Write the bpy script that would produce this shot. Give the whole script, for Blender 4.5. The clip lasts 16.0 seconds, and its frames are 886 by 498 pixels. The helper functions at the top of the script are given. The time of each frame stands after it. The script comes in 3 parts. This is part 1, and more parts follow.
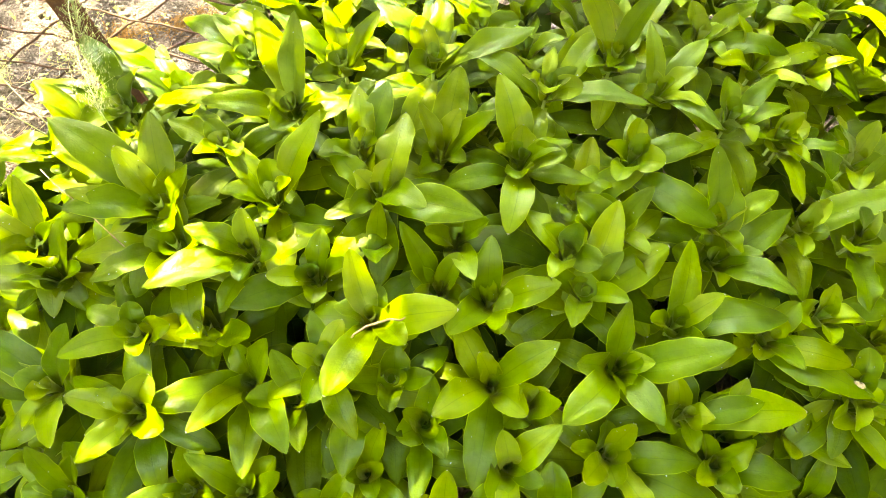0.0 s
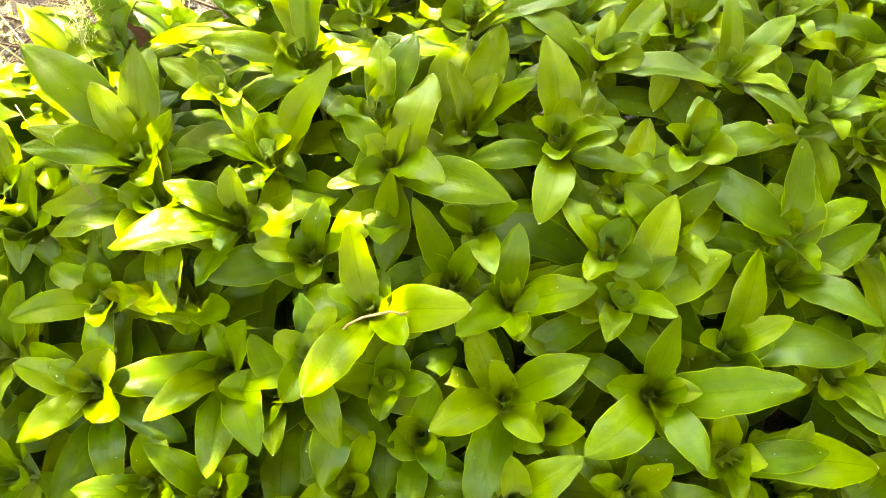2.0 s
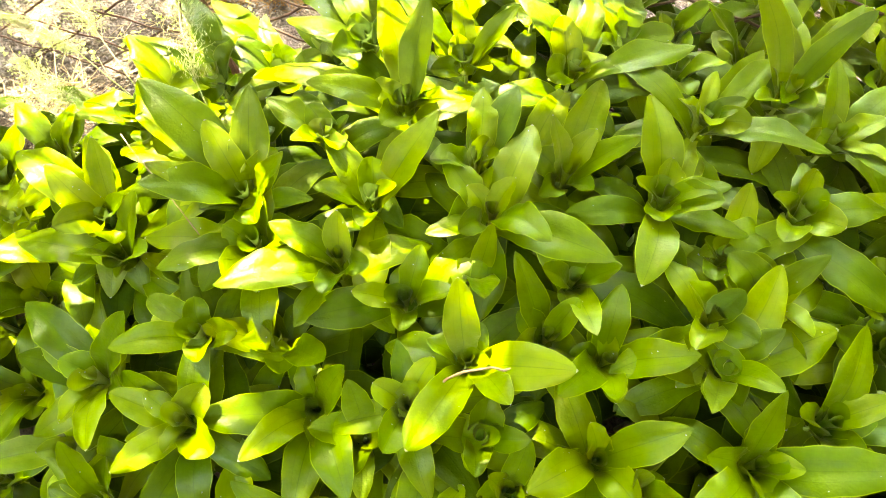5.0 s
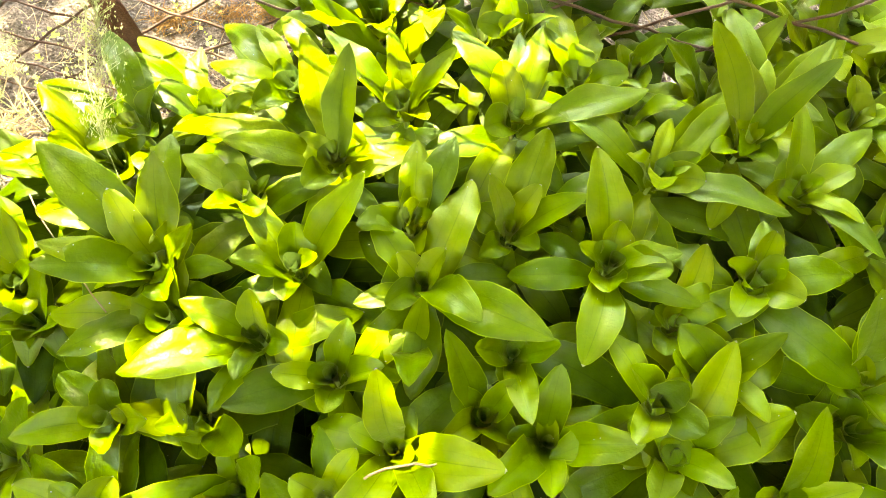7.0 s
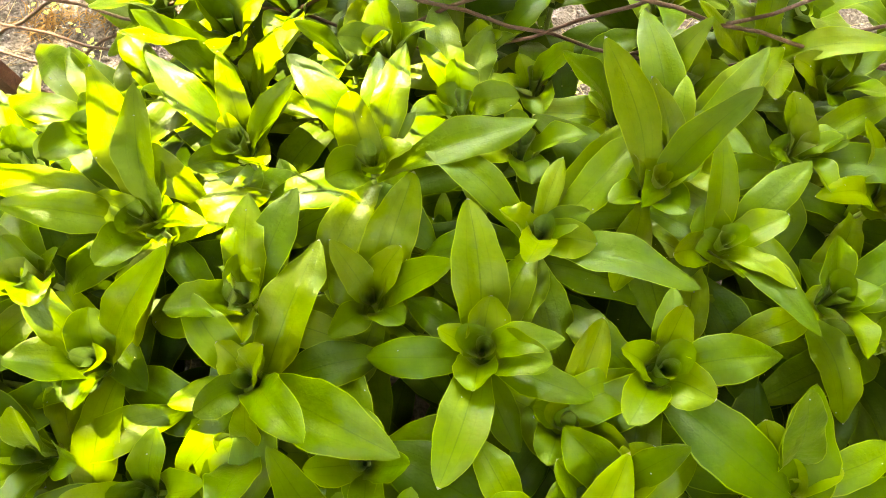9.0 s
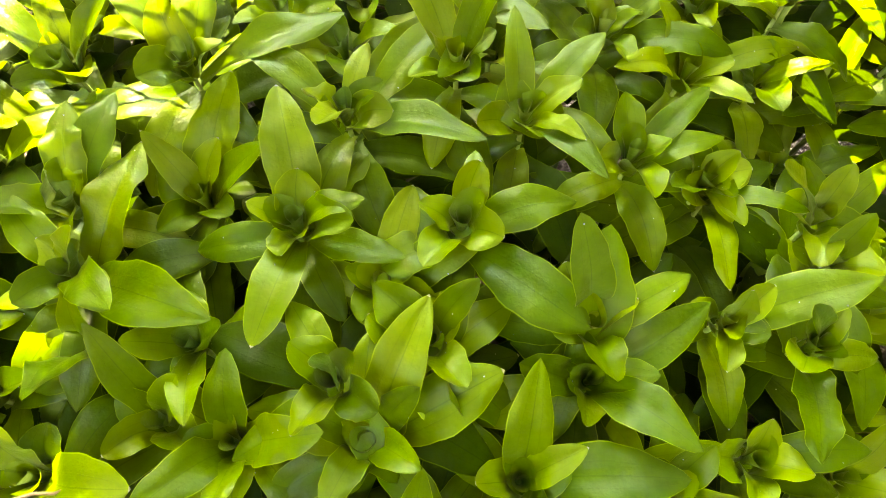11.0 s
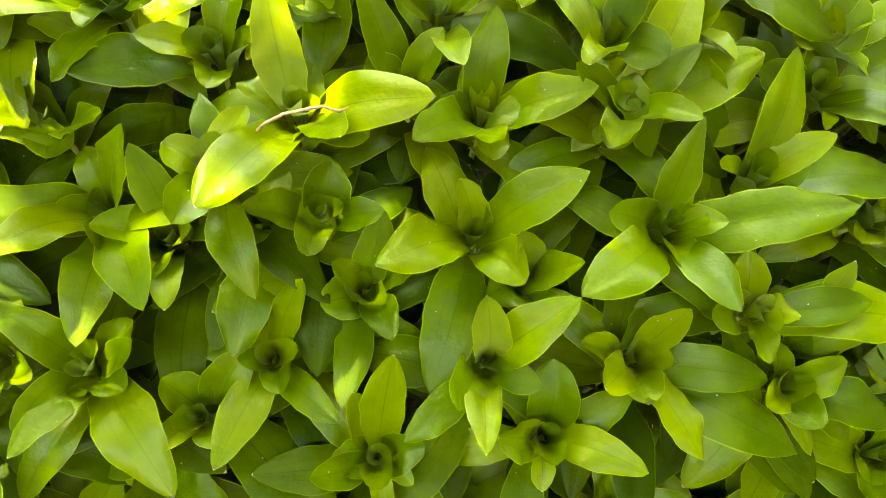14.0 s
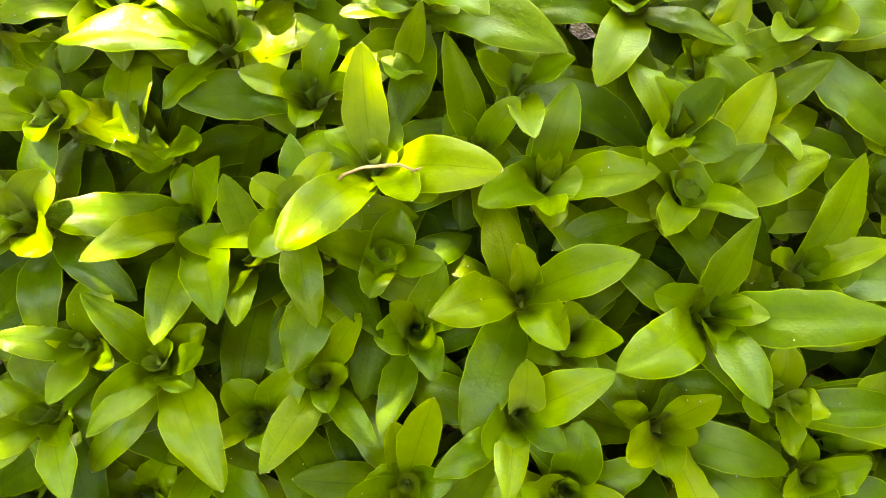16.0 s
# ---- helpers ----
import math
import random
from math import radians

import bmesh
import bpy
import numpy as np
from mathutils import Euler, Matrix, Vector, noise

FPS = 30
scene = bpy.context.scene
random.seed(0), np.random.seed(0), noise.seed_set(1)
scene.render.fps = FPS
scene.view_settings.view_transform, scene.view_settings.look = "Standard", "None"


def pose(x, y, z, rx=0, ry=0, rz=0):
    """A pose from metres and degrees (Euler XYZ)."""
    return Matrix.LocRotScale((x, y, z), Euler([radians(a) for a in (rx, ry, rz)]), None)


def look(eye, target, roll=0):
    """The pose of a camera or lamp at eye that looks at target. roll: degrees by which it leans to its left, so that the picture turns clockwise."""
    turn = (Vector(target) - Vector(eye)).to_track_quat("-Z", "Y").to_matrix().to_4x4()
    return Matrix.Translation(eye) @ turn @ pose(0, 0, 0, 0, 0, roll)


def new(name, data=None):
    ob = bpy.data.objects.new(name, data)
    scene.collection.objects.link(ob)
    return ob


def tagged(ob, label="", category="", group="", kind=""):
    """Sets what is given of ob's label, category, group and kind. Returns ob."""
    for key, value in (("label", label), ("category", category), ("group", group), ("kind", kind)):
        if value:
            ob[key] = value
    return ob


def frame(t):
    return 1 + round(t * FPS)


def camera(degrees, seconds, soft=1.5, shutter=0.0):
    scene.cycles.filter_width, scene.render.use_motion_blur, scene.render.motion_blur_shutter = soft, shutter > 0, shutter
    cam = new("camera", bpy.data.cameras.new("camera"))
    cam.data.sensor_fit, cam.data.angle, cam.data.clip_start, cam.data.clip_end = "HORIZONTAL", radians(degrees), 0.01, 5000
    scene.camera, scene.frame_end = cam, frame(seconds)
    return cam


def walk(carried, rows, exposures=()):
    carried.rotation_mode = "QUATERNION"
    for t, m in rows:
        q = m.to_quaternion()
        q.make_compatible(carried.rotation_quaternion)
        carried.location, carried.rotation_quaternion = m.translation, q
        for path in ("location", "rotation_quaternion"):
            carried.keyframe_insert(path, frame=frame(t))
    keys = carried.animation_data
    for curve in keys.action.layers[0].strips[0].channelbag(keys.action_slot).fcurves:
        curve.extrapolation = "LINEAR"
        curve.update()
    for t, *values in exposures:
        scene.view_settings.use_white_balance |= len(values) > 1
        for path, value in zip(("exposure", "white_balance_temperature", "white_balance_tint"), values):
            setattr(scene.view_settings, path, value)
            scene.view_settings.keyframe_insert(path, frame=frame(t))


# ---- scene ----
cam = camera(68.8, 16.0, soft=1.0)
ROWS = [
    (0, 0, 0, 0.9, 22.998, 0, 0),
    (0.5, -0.0016, 0.0069, 0.9137, 22.953, 0.536, 1.233),
    (1, 0.0398, 0.004, 0.8732, 22.945, 0.436, 3.162),
    (1.5, 0.0338, 0.0209, 0.8435, 21.874, 0.403, 4.505),
    (2, 0.0073, 0.0351, 0.8149, 21.803, 0.221, 5.559),
    (2.5, -0.0416, 0.0347, 0.8071, 22, -0.949, 8.148),
    (3, -0.0754, 0.0215, 0.7986, 22.708, -1.301, 9.907),
    (3.2, -0.0826, 0.0141, 0.7928, 23.015, -1.295, 10.433),
    (5.3, -0.056, 0.0571, 0.8271, 23.553, 0.544, 9.215),
    (5.5, -0.0532, 0.0594, 0.8252, 23.888, 0.554, 9.365),
    (6, -0.0531, 0.0767, 0.8254, 24.073, 0.36, 9.824),
    (6.5, -0.0441, 0.1072, 0.8234, 23.736, 0.576, 9.489),
    (7, -0.0179, 0.1418, 0.8128, 21.856, 0.857, 8.571),
    (7.5, -0.0192, 0.1779, 0.7769, 20.16, 0.246, 8.511),
    (8, -0.0063, 0.21, 0.7457, 19.163, -0.355, 8.633),
    (8.5, 0.0117, 0.227, 0.7433, 18.753, -0.341, 9.472),
    (9, 0.0714, 0.2607, 0.742, 19.066, 1.234, 6.867),
    (9.5, 0.1302, 0.2686, 0.7375, 19.621, 2.198, 4.568),
    (9.7, 0.1517, 0.2651, 0.7413, 19.818, 2.629, 3.306),
    (11.8, 0.1847, 0.0984, 0.7155, 20.225, -0.771, 0.777),
    (12, 0.1752, 0.0805, 0.711, 20.448, -0.92, 0.71),
    (12.5, 0.1438, 0.0442, 0.6879, 20.267, -1.774, 0.92),
    (13, 0.1101, 0.0102, 0.6657, 19.774, -2.635, 1.732),
    (13.5, 0.0721, -0.0011, 0.6576, 19.048, -3.123, 2.522),
    (14, 0.0088, -0.0154, 0.6636, 18.494, -4.254, 4.127),
    (14.5, -0.0408, -0.0294, 0.668, 18.465, -4.999, 4.634),
    (15, -0.0736, -0.0334, 0.6784, 18.144, -5.677, 5.049),
    (15.5, -0.0661, -0.0318, 0.6898, 17.757, -5.417, 6.984),
    (16, 0.0002, 0.0122, 0.7023, 17.138, -2.217, 12.661),
]
walk(cam, [(t, pose(x, y, z, rx, ry, rz)) for t, x, y, z, rx, ry, rz in ROWS], [(0.0, 7.42, 11100, -1), (7.0, 7.32, 11100, -1), (9.7, 7.21, 11100, -1), (12.0, 7.23, 11300, -1), (16.0, 7.27, 11300, -2)])

# ---------------------------------------------------------------- sky and sun
SUN = Vector((-0.50, 0.62, 0.95)).normalized()          # the way to the sun
world = bpy.data.worlds.new("sky")
scene.world = world
world.use_nodes = True
wn = world.node_tree
sky = wn.nodes.new("ShaderNodeTexSky")
sky.sky_type = "NISHITA"
sky.sun_disc = False
sky.sun_elevation = math.asin(SUN.z)
sky.sun_rotation = math.atan2(SUN.x, SUN.y)
wn.links.new(sky.outputs[0], wn.nodes["Background"].inputs["Color"])
wn.nodes["Background"].inputs["Strength"].default_value = 0.15
lamp = bpy.data.lights.new("sun", "SUN")
lamp.energy, lamp.angle, lamp.color = 0.54, radians(0.45), (1.0, 0.95, 0.86)
sun = new("sun", lamp)
sun.matrix_world = look(SUN * 20, (0, 0, 0))


# ---------------------------------------------------------------- materials
def material(name):
    m = bpy.data.materials.new(name)
    m.use_nodes = True
    return m, m.node_tree.nodes, m.node_tree.links, m.node_tree.nodes["Principled BSDF"]


def node(nodes, kind, **values):
    n = nodes.new(kind)
    for key, value in values.items():
        n.inputs[key].default_value = value
    return n


def ramp(nodes, links, source, stops):
    r = nodes.new("ShaderNodeValToRGB")
    while len(r.color_ramp.elements) < len(stops):
        r.color_ramp.elements.new(0.5)
    for e, (at, colour) in zip(r.color_ramp.elements, stops):
        e.position, e.color = at, (*colour, 1)
    links.new(source, r.inputs["Fac"])
    return r.outputs["Color"]


def sums(nodes, links, kind, a, b):
    n = nodes.new("ShaderNodeMath")
    n.operation = kind
    for slot, v in enumerate((a, b)):
        if isinstance(v, (int, float)):
            n.inputs[slot].default_value = v
        else:
            links.new(v, n.inputs[slot])
    return n.outputs[0]


def blend(nodes, links, fac, a, b, how="MIX"):
    n = nodes.new("ShaderNodeMixRGB")
    n.blend_type = how
    for slot, v in zip(("Fac", "Color1", "Color2"), (fac, a, b)):
        if isinstance(v, (int, float)):
            n.inputs[slot].default_value = v
        elif isinstance(v, tuple):
            n.inputs[slot].default_value = (*v, 1)
        else:
            links.new(v, n.inputs[slot])
    return n.outputs["Color"]


def leaf_material(name, dark, mid, pale, through_colour, share, gloss=0.18):
    """A thin leaf: waxy upper face, pale midrib and side veins, light that shines through."""
    m, nodes, links, bsdf = material(name)
    uv = nodes.new("ShaderNodeUVMap")
    sep = nodes.new("ShaderNodeSeparateXYZ")
    links.new(uv.outputs[0], sep.inputs[0])
    across, along = sep.outputs[0], sep.outputs[1]
    off = sums(nodes, links, "ABSOLUTE", sums(nodes, links, "SUBTRACT", across, 0.5), 0.0)
    rib = sums(nodes, links, "LESS_THAN", off, 0.013)
    # two side veins that follow the margin
    side = sums(nodes, links, "ABSOLUTE", sums(nodes, links, "SUBTRACT", off, 0.2), 0.0)
    side = sums(nodes, links, "LESS_THAN", side, 0.012)
    edge = sums(nodes, links, "GREATER_THAN", off, 0.478)
    where = nodes.new("ShaderNodeTexCoord")
    info = nodes.new("ShaderNodeObjectInfo")
    coarse = node(nodes, "ShaderNodeTexNoise", Scale=38.0, Detail=4.0, Roughness=0.6)
    fine = node(nodes, "ShaderNodeTexNoise", Scale=420.0, Detail=3.0)
    quilt = node(nodes, "ShaderNodeTexNoise", Scale=130.0, Detail=2.0)
    for n in (coarse, fine, quilt):
        links.new(where.outputs["Object"], n.inputs["Vector"])
    tone = sums(nodes, links, "ADD", sums(nodes, links, "MULTIPLY", coarse.outputs[0], 0.55),
                sums(nodes, links, "MULTIPLY", info.outputs["Random"], 0.45))
    colour = ramp(nodes, links, tone, [(0.18, dark), (0.5, mid), (0.85, pale)])
    colour = blend(nodes, links, sums(nodes, links, "MULTIPLY", rib, 0.35), colour, tuple(0.8 * c for c in dark))
    colour = blend(nodes, links, sums(nodes, links, "MULTIPLY", side, 0.10), colour, tuple(0.7 * c for c in dark))
    colour = blend(nodes, links, sums(nodes, links, "MULTIPLY", edge, 0.5), colour, tuple(1.6 * c for c in pale))
    specks = node(nodes, "ShaderNodeTexVoronoi", Scale=160.0)
    links.new(where.outputs["Object"], specks.inputs["Vector"])
    spot = sums(nodes, links, "MULTIPLY", sums(nodes, links, "LESS_THAN", specks.outputs["Distance"], 0.07),
                sums(nodes, links, "GREATER_THAN", coarse.outputs[0], 0.6))
    colour = blend(nodes, links, sums(nodes, links, "MULTIPLY", spot, 0.6), colour, (0.42, 0.45, 0.22))
    # the driest tips have withered to a pale brown
    dry = sums(nodes, links, "MULTIPLY", sums(nodes, links, "GREATER_THAN", sums(nodes, links, "ADD", along, sums(nodes, links, "MULTIPLY", coarse.outputs[0], 0.02)), 0.996),
               sums(nodes, links, "GREATER_THAN", info.outputs["Random"], 0.6))
    colour = blend(nodes, links, sums(nodes, links, "MULTIPLY", dry, 0.7), colour, (0.24, 0.23, 0.08))
    links.new(colour, bsdf.inputs["Base Color"])
    bsdf.inputs["Roughness"].default_value = 0.36
    bsdf.inputs["Specular IOR Level"].default_value = gloss
    height = sums(nodes, links, "ADD", sums(nodes, links, "MULTIPLY", fine.outputs[0], 0.25),
                  sums(nodes, links, "ADD", sums(nodes, links, "MULTIPLY", quilt.outputs[0], 0.5),
                       sums(nodes, links, "ADD", sums(nodes, links, "MULTIPLY", rib, -0.35), sums(nodes, links, "MULTIPLY", side, -0.2))))
    bump = node(nodes, "ShaderNodeBump", Strength=0.34, Distance=0.003)
    links.new(height, bump.inputs["Height"])
    links.new(bump.outputs[0], bsdf.inputs["Normal"])
    thin = nodes.new("ShaderNodeBsdfTranslucent")
    links.new(blend(nodes, links, 1.0, colour, through_colour, "MULTIPLY"), thin.inputs["Color"])
    links.new(bump.outputs[0], thin.inputs["Normal"])
    mix = node(nodes, "ShaderNodeMixShader", Fac=share)
    links.new(bsdf.outputs[0], mix.inputs[1])
    links.new(thin.outputs[0], mix.inputs[2])
    links.new(mix.outputs[0], nodes["Material Output"].inputs["Surface"])
    return m


def rough_material(name, stops, scale, rough=0.9, metal=0.0, relief=0.4, depth=0.004):
    m, nodes, links, bsdf = material(name)
    where = nodes.new("ShaderNodeTexCoord")
    info = nodes.new("ShaderNodeObjectInfo")
    big = node(nodes, "ShaderNodeTexNoise", Scale=scale, Detail=6.0, Roughness=0.65)
    small = node(nodes, "ShaderNodeTexNoise", Scale=scale * 11, Detail=4.0)
    for n in (big, small):
        links.new(where.outputs["Object"], n.inputs["Vector"])
    tone = sums(nodes, links, "ADD", sums(nodes, links, "MULTIPLY", big.outputs[0], 0.6), sums(nodes, links, "MULTIPLY", small.outputs[0], 0.4))
    tone = sums(nodes, links, "ADD", tone, sums(nodes, links, "MULTIPLY", sums(nodes, links, "SUBTRACT", info.outputs["Random"], 0.5), 0.12))
    links.new(ramp(nodes, links, tone, stops), bsdf.inputs["Base Color"])
    bsdf.inputs["Roughness"].default_value, bsdf.inputs["Metallic"].default_value = rough, metal
    bump = node(nodes, "ShaderNodeBump", Strength=relief, Distance=depth)
    links.new(tone, bump.inputs["Height"])
    links.new(bump.outputs[0], bsdf.inputs["Normal"])
    return m


LEAF = leaf_material("leaf_green", (0.023, 0.054, 0.0006), (0.053, 0.095, 0.0007), (0.101, 0.144, 0.0018), (1.5, 1.45, 44.0), 0.20, 0.115)
YOUNG = leaf_material("leaf_young", (0.033, 0.070, 0.0008), (0.068, 0.116, 0.0011), (0.118, 0.164, 0.0023), (1.5, 1.45, 36.0), 0.22, 0.115)
# low old leaves; the shade down among the stems is put into their colour
OLD_SHADED = leaf_material("leaf_old_shaded", (0.009, 0.022, 0.001), (0.020, 0.040, 0.001), (0.042, 0.068, 0.002), (1.6, 1.35, 4.0), 0.10, 0.03)
STEM = rough_material("stem_green", [(0.3, (0.10, 0.17, 0.03)), (0.7, (0.20, 0.26, 0.06))], 40, 0.55)
SOIL = rough_material("soil", [(0.34, (0.022, 0.016, 0.012)), (0.5, (0.070, 0.054, 0.044)), (0.66, (0.17, 0.14, 0.12))], 22, 0.95, 0, 0.9, 0.02)
STONE = rough_material("pebble", [(0.36, (0.06, 0.048, 0.04)), (0.5, (0.15, 0.125, 0.105)), (0.64, (0.40, 0.36, 0.32))], 70, 0.85)
RUST = rough_material("rust", [(0.3, (0.035, 0.015, 0.009)), (0.55, (0.095, 0.037, 0.020)), (0.8, (0.20, 0.09, 0.05))], 45, 0.85, 0.15, 0.7)
WIRE = rough_material("rusty_wire", [(0.3, (0.030, 0.017, 0.011)), (0.55, (0.075, 0.038, 0.024)), (0.8, (0.15, 0.08, 0.05))], 60, 0.8, 0.1, 0.7)
STRAW = rough_material("dry_straw", [(0.3, (0.20, 0.14, 0.06)), (0.7, (0.40, 0.31, 0.18))], 50, 0.85)
STRAW_DARK = rough_material("dead_stalk", [(0.3, (0.09, 0.06, 0.035)), (0.7, (0.24, 0.17, 0.10))], 50, 0.9)
YOUNG_WEED = rough_material("seedling_green", [(0.3, (0.16, 0.24, 0.03)), (0.7, (0.34, 0.38, 0.07))], 60, 0.6)
MOSS = rough_material("orange_moss", [(0.3, (0.11, 0.05, 0.012)), (0.7, (0.24, 0.13, 0.03))], 60, 0.95)
SHELL = rough_material("shell", [(0.35, (0.10, 0.07, 0.045)), (0.6, (0.42, 0.34, 0.26))], 300, 0.35)
BARK = rough_material("bark", [(0.3, (0.06, 0.045, 0.03)), (0.7, (0.18, 0.14, 0.10))], 8, 0.95, 0, 0.9, 0.03)
WALL = rough_material("unseen_wall", [(0.3, (0.10, 0.085, 0.07)), (0.7, (0.24, 0.20, 0.165))], 3, 0.95, 0, 0.6, 0.01)
SEED = rough_material("grass_seed", [(0.3, (0.13, 0.17, 0.05)), (0.7, (0.26, 0.29, 0.11))], 60, 0.8)


# ---------------------------------------------------------------- mesh helpers
def mesh_object(name, verts, faces, mat, parent=None, smooth=True, uvs=None):
    me = bpy.data.meshes.new(name)
    me.from_pydata([tuple(v) for v in verts], [], faces)
    me.materials.append(mat)
    if uvs is not None:
        layer = me.uv_layers.new(name="UVMap")
        loops = np.empty(len(me.loops), dtype=np.int32)
        me.loops.foreach_get("vertex_index", loops)
        layer.data.foreach_set("uv", np.asarray(uvs, dtype=np.float32)[loops].ravel())
    if smooth:
        me.polygons.foreach_set("use_smooth", [True] * len(me.polygons))
    ob = new(name, me)
    if parent is not None:
        ob.parent = parent
    return ob


def tube(points, radii, sides=6):
    """Verts and faces of a round rod along points."""
    pts = [Vector(p) for p in points]
    verts, faces = [], []
    for i, p in enumerate(pts):
        d = (pts[min(i + 1, len(pts) - 1)] - pts[max(i - 1, 0)]).normalized()
        a = d.cross(Vector((0.31, 0.2, 0.93))).normalized()
        b = d.cross(a)
        r = radii[i] if isinstance(radii, (list, tuple)) else radii
        for k in range(sides):
            w = 2 * math.pi * k / sides
            verts.append(p + (a * math.cos(w) + b * math.sin(w)) * r)
    for i in range(len(pts) - 1):
        for k in range(sides):
            n = (k + 1) % sides
            faces.append((i * sides + k, i * sides + n, (i + 1) * sides + n, (i + 1) * sides + k))
    faces.append(tuple(range(sides))[::-1])
    faces.append(tuple((len(pts) - 1) * sides + k for k in range(sides)))
    return verts, faces


ALONG, ACROSS = 19, 9
S = np.linspace(0, 1, ALONG) ** 0.9
S = S + 0.05 * np.sin(math.pi * S) * S
U = np.linspace(-1, 1, ACROSS)
BLADE_FACES = [(i * ACROSS + j, i * ACROSS + j + 1, (i + 1) * ACROSS + j + 1, (i + 1) * ACROSS + j)
               for i in range(ALONG - 1) for j in range(ACROSS - 1)]
BLADE_UV = [(0.5 + 0.5 * u, s) for s in S for u in U]


def blade(base, tip, outward, width, bend, cup, wave, twist, rng, sheath=0.45, blunt=0.68):
    """One leaf from base to tip: it arches by bend, is channelled by cup[0] at its foot and cup[1] at its tip, and its margins wave."""
    base, tip = np.array(base, float), np.array(tip, float)
    chord = tip - base
    length = np.linalg.norm(chord)
    out = np.array((math.cos(outward), math.sin(outward), 0.0))
    up = np.array((0.0, 0.0, 1.0))
    level = chord - up * chord[2]
    reach = chord @ out
    if np.linalg.norm(level) > 0.35 * length:
        out = level / np.linalg.norm(level)
        reach = np.linalg.norm(level)
    mean = math.atan2(chord[2], reach)
    angles = mean + bend * (0.5 - S) + 0.12 * bend * np.sin(2 * math.pi * S)
    step = np.stack([np.cos(angles), np.sin(angles)], 1)
    line = np.concatenate([[[0, 0]], np.cumsum((step[1:] + step[:-1]) / 2 * np.diff(S)[:, None], 0)])
    end = line[-1]
    size = np.hypot(*end)
    turn = mean - math.atan2(end[1], end[0])
    c, s = math.cos(turn), math.sin(turn)
    line = line @ np.array([[c, s], [-s, c]]) * (np.hypot(reach, chord[2]) / size)
    angles = angles + turn
    side = np.cross(up, out)
    p1, p2, p3 = (rng.random() * 6.28 for k in range(3))
    k1 = 3.5 + 3.5 * rng.random()
    sway = (chord @ side) * S + 0.035 * length * np.sin(math.pi * S) * math.sin(p3)
    peak = 0.44 + 0.12 * rng.random()
    grow = S ** (math.log(0.5) / math.log(peak))
    profile = np.sin(math.pi * grow) ** blunt
    profile = (profile ** 4 + (sheath * np.clip(1 - 0.8 * S / peak, 0, 1) ** 0.5) ** 4) ** 0.25
    profile[-1] = 0.0
    half = 0.5 * width * profile
    normal = -np.sin(angles)[:, None] * out + np.cos(angles)[:, None] * up
    ct, st = np.cos(twist * S)[:, None], np.sin(twist * S)[:, None]
    lat, nor = side * ct + normal * st, normal * ct - side * st
    at = base + line[:, :1] * out + line[:, 1:] * up + side * sway[:, None]
    theta = cup[0] + (cup[1] - cup[0]) * S ** 0.8
    theta = np.where(np.abs(theta) < 0.02, 0.02, theta)[:, None]
    u = U[None, :]
    phase, other = np.where(U > 0, p1, p2)[None, :], np.where(U > 0, p2, p3)[None, :]
    h = half[:, None] * (1 + (0.03 + 0.07 * rng.random()) * np.sin((7 + 5 * math.sin(p2)) * S[:, None] + other) + 0.022 * np.sin(31 * S[:, None] + phase))
    across = h * np.sin(theta * u) / theta
    rise = h * (1 - np.cos(theta * u)) / theta - 0.07 * h * np.exp(-(u / 0.13) ** 2)
    rise = rise + wave * h * u * u * (np.sin(2 * k1 * S[:, None] + phase) + 0.5 * np.sin(4.3 * k1 * S[:, None] + other))
    rise = rise - 0.16 * h * np.abs(u) ** 5
    verts = at[:, None, :] + lat[:, None, :] * across[..., None] + nor[:, None, :] * rise[..., None]
    return verts.reshape(-1, 3)


def add_leaf(parent, origin, base, tip, outward, width, bend, cup, wave, twist, rng, mat, sheath=0.45, blunt=0.68):
    verts = blade(base, tip, outward, width, bend, cup, wave, twist, rng, sheath, blunt) - origin
    return mesh_object("leaf", verts.tolist(), BLADE_FACES, mat, parent, True, BLADE_UV)


def canopy(x, y):
    """The height of the bed's leafy top."""
    x, y = max(-0.5, min(0.5, x)), max(-0.05, min(0.6, y))
    a, b, c, d, e, f = -0.0419, 0.5636, -0.3472, -0.8101, 0.1319, 0.2659
    return a * x + b * y + c * x * x + d * y * y + e * x * y + f


STEMS = []


def aim(a, el):
    return np.array((math.cos(a) * math.cos(el), math.sin(a) * math.cos(el), math.sin(el)))


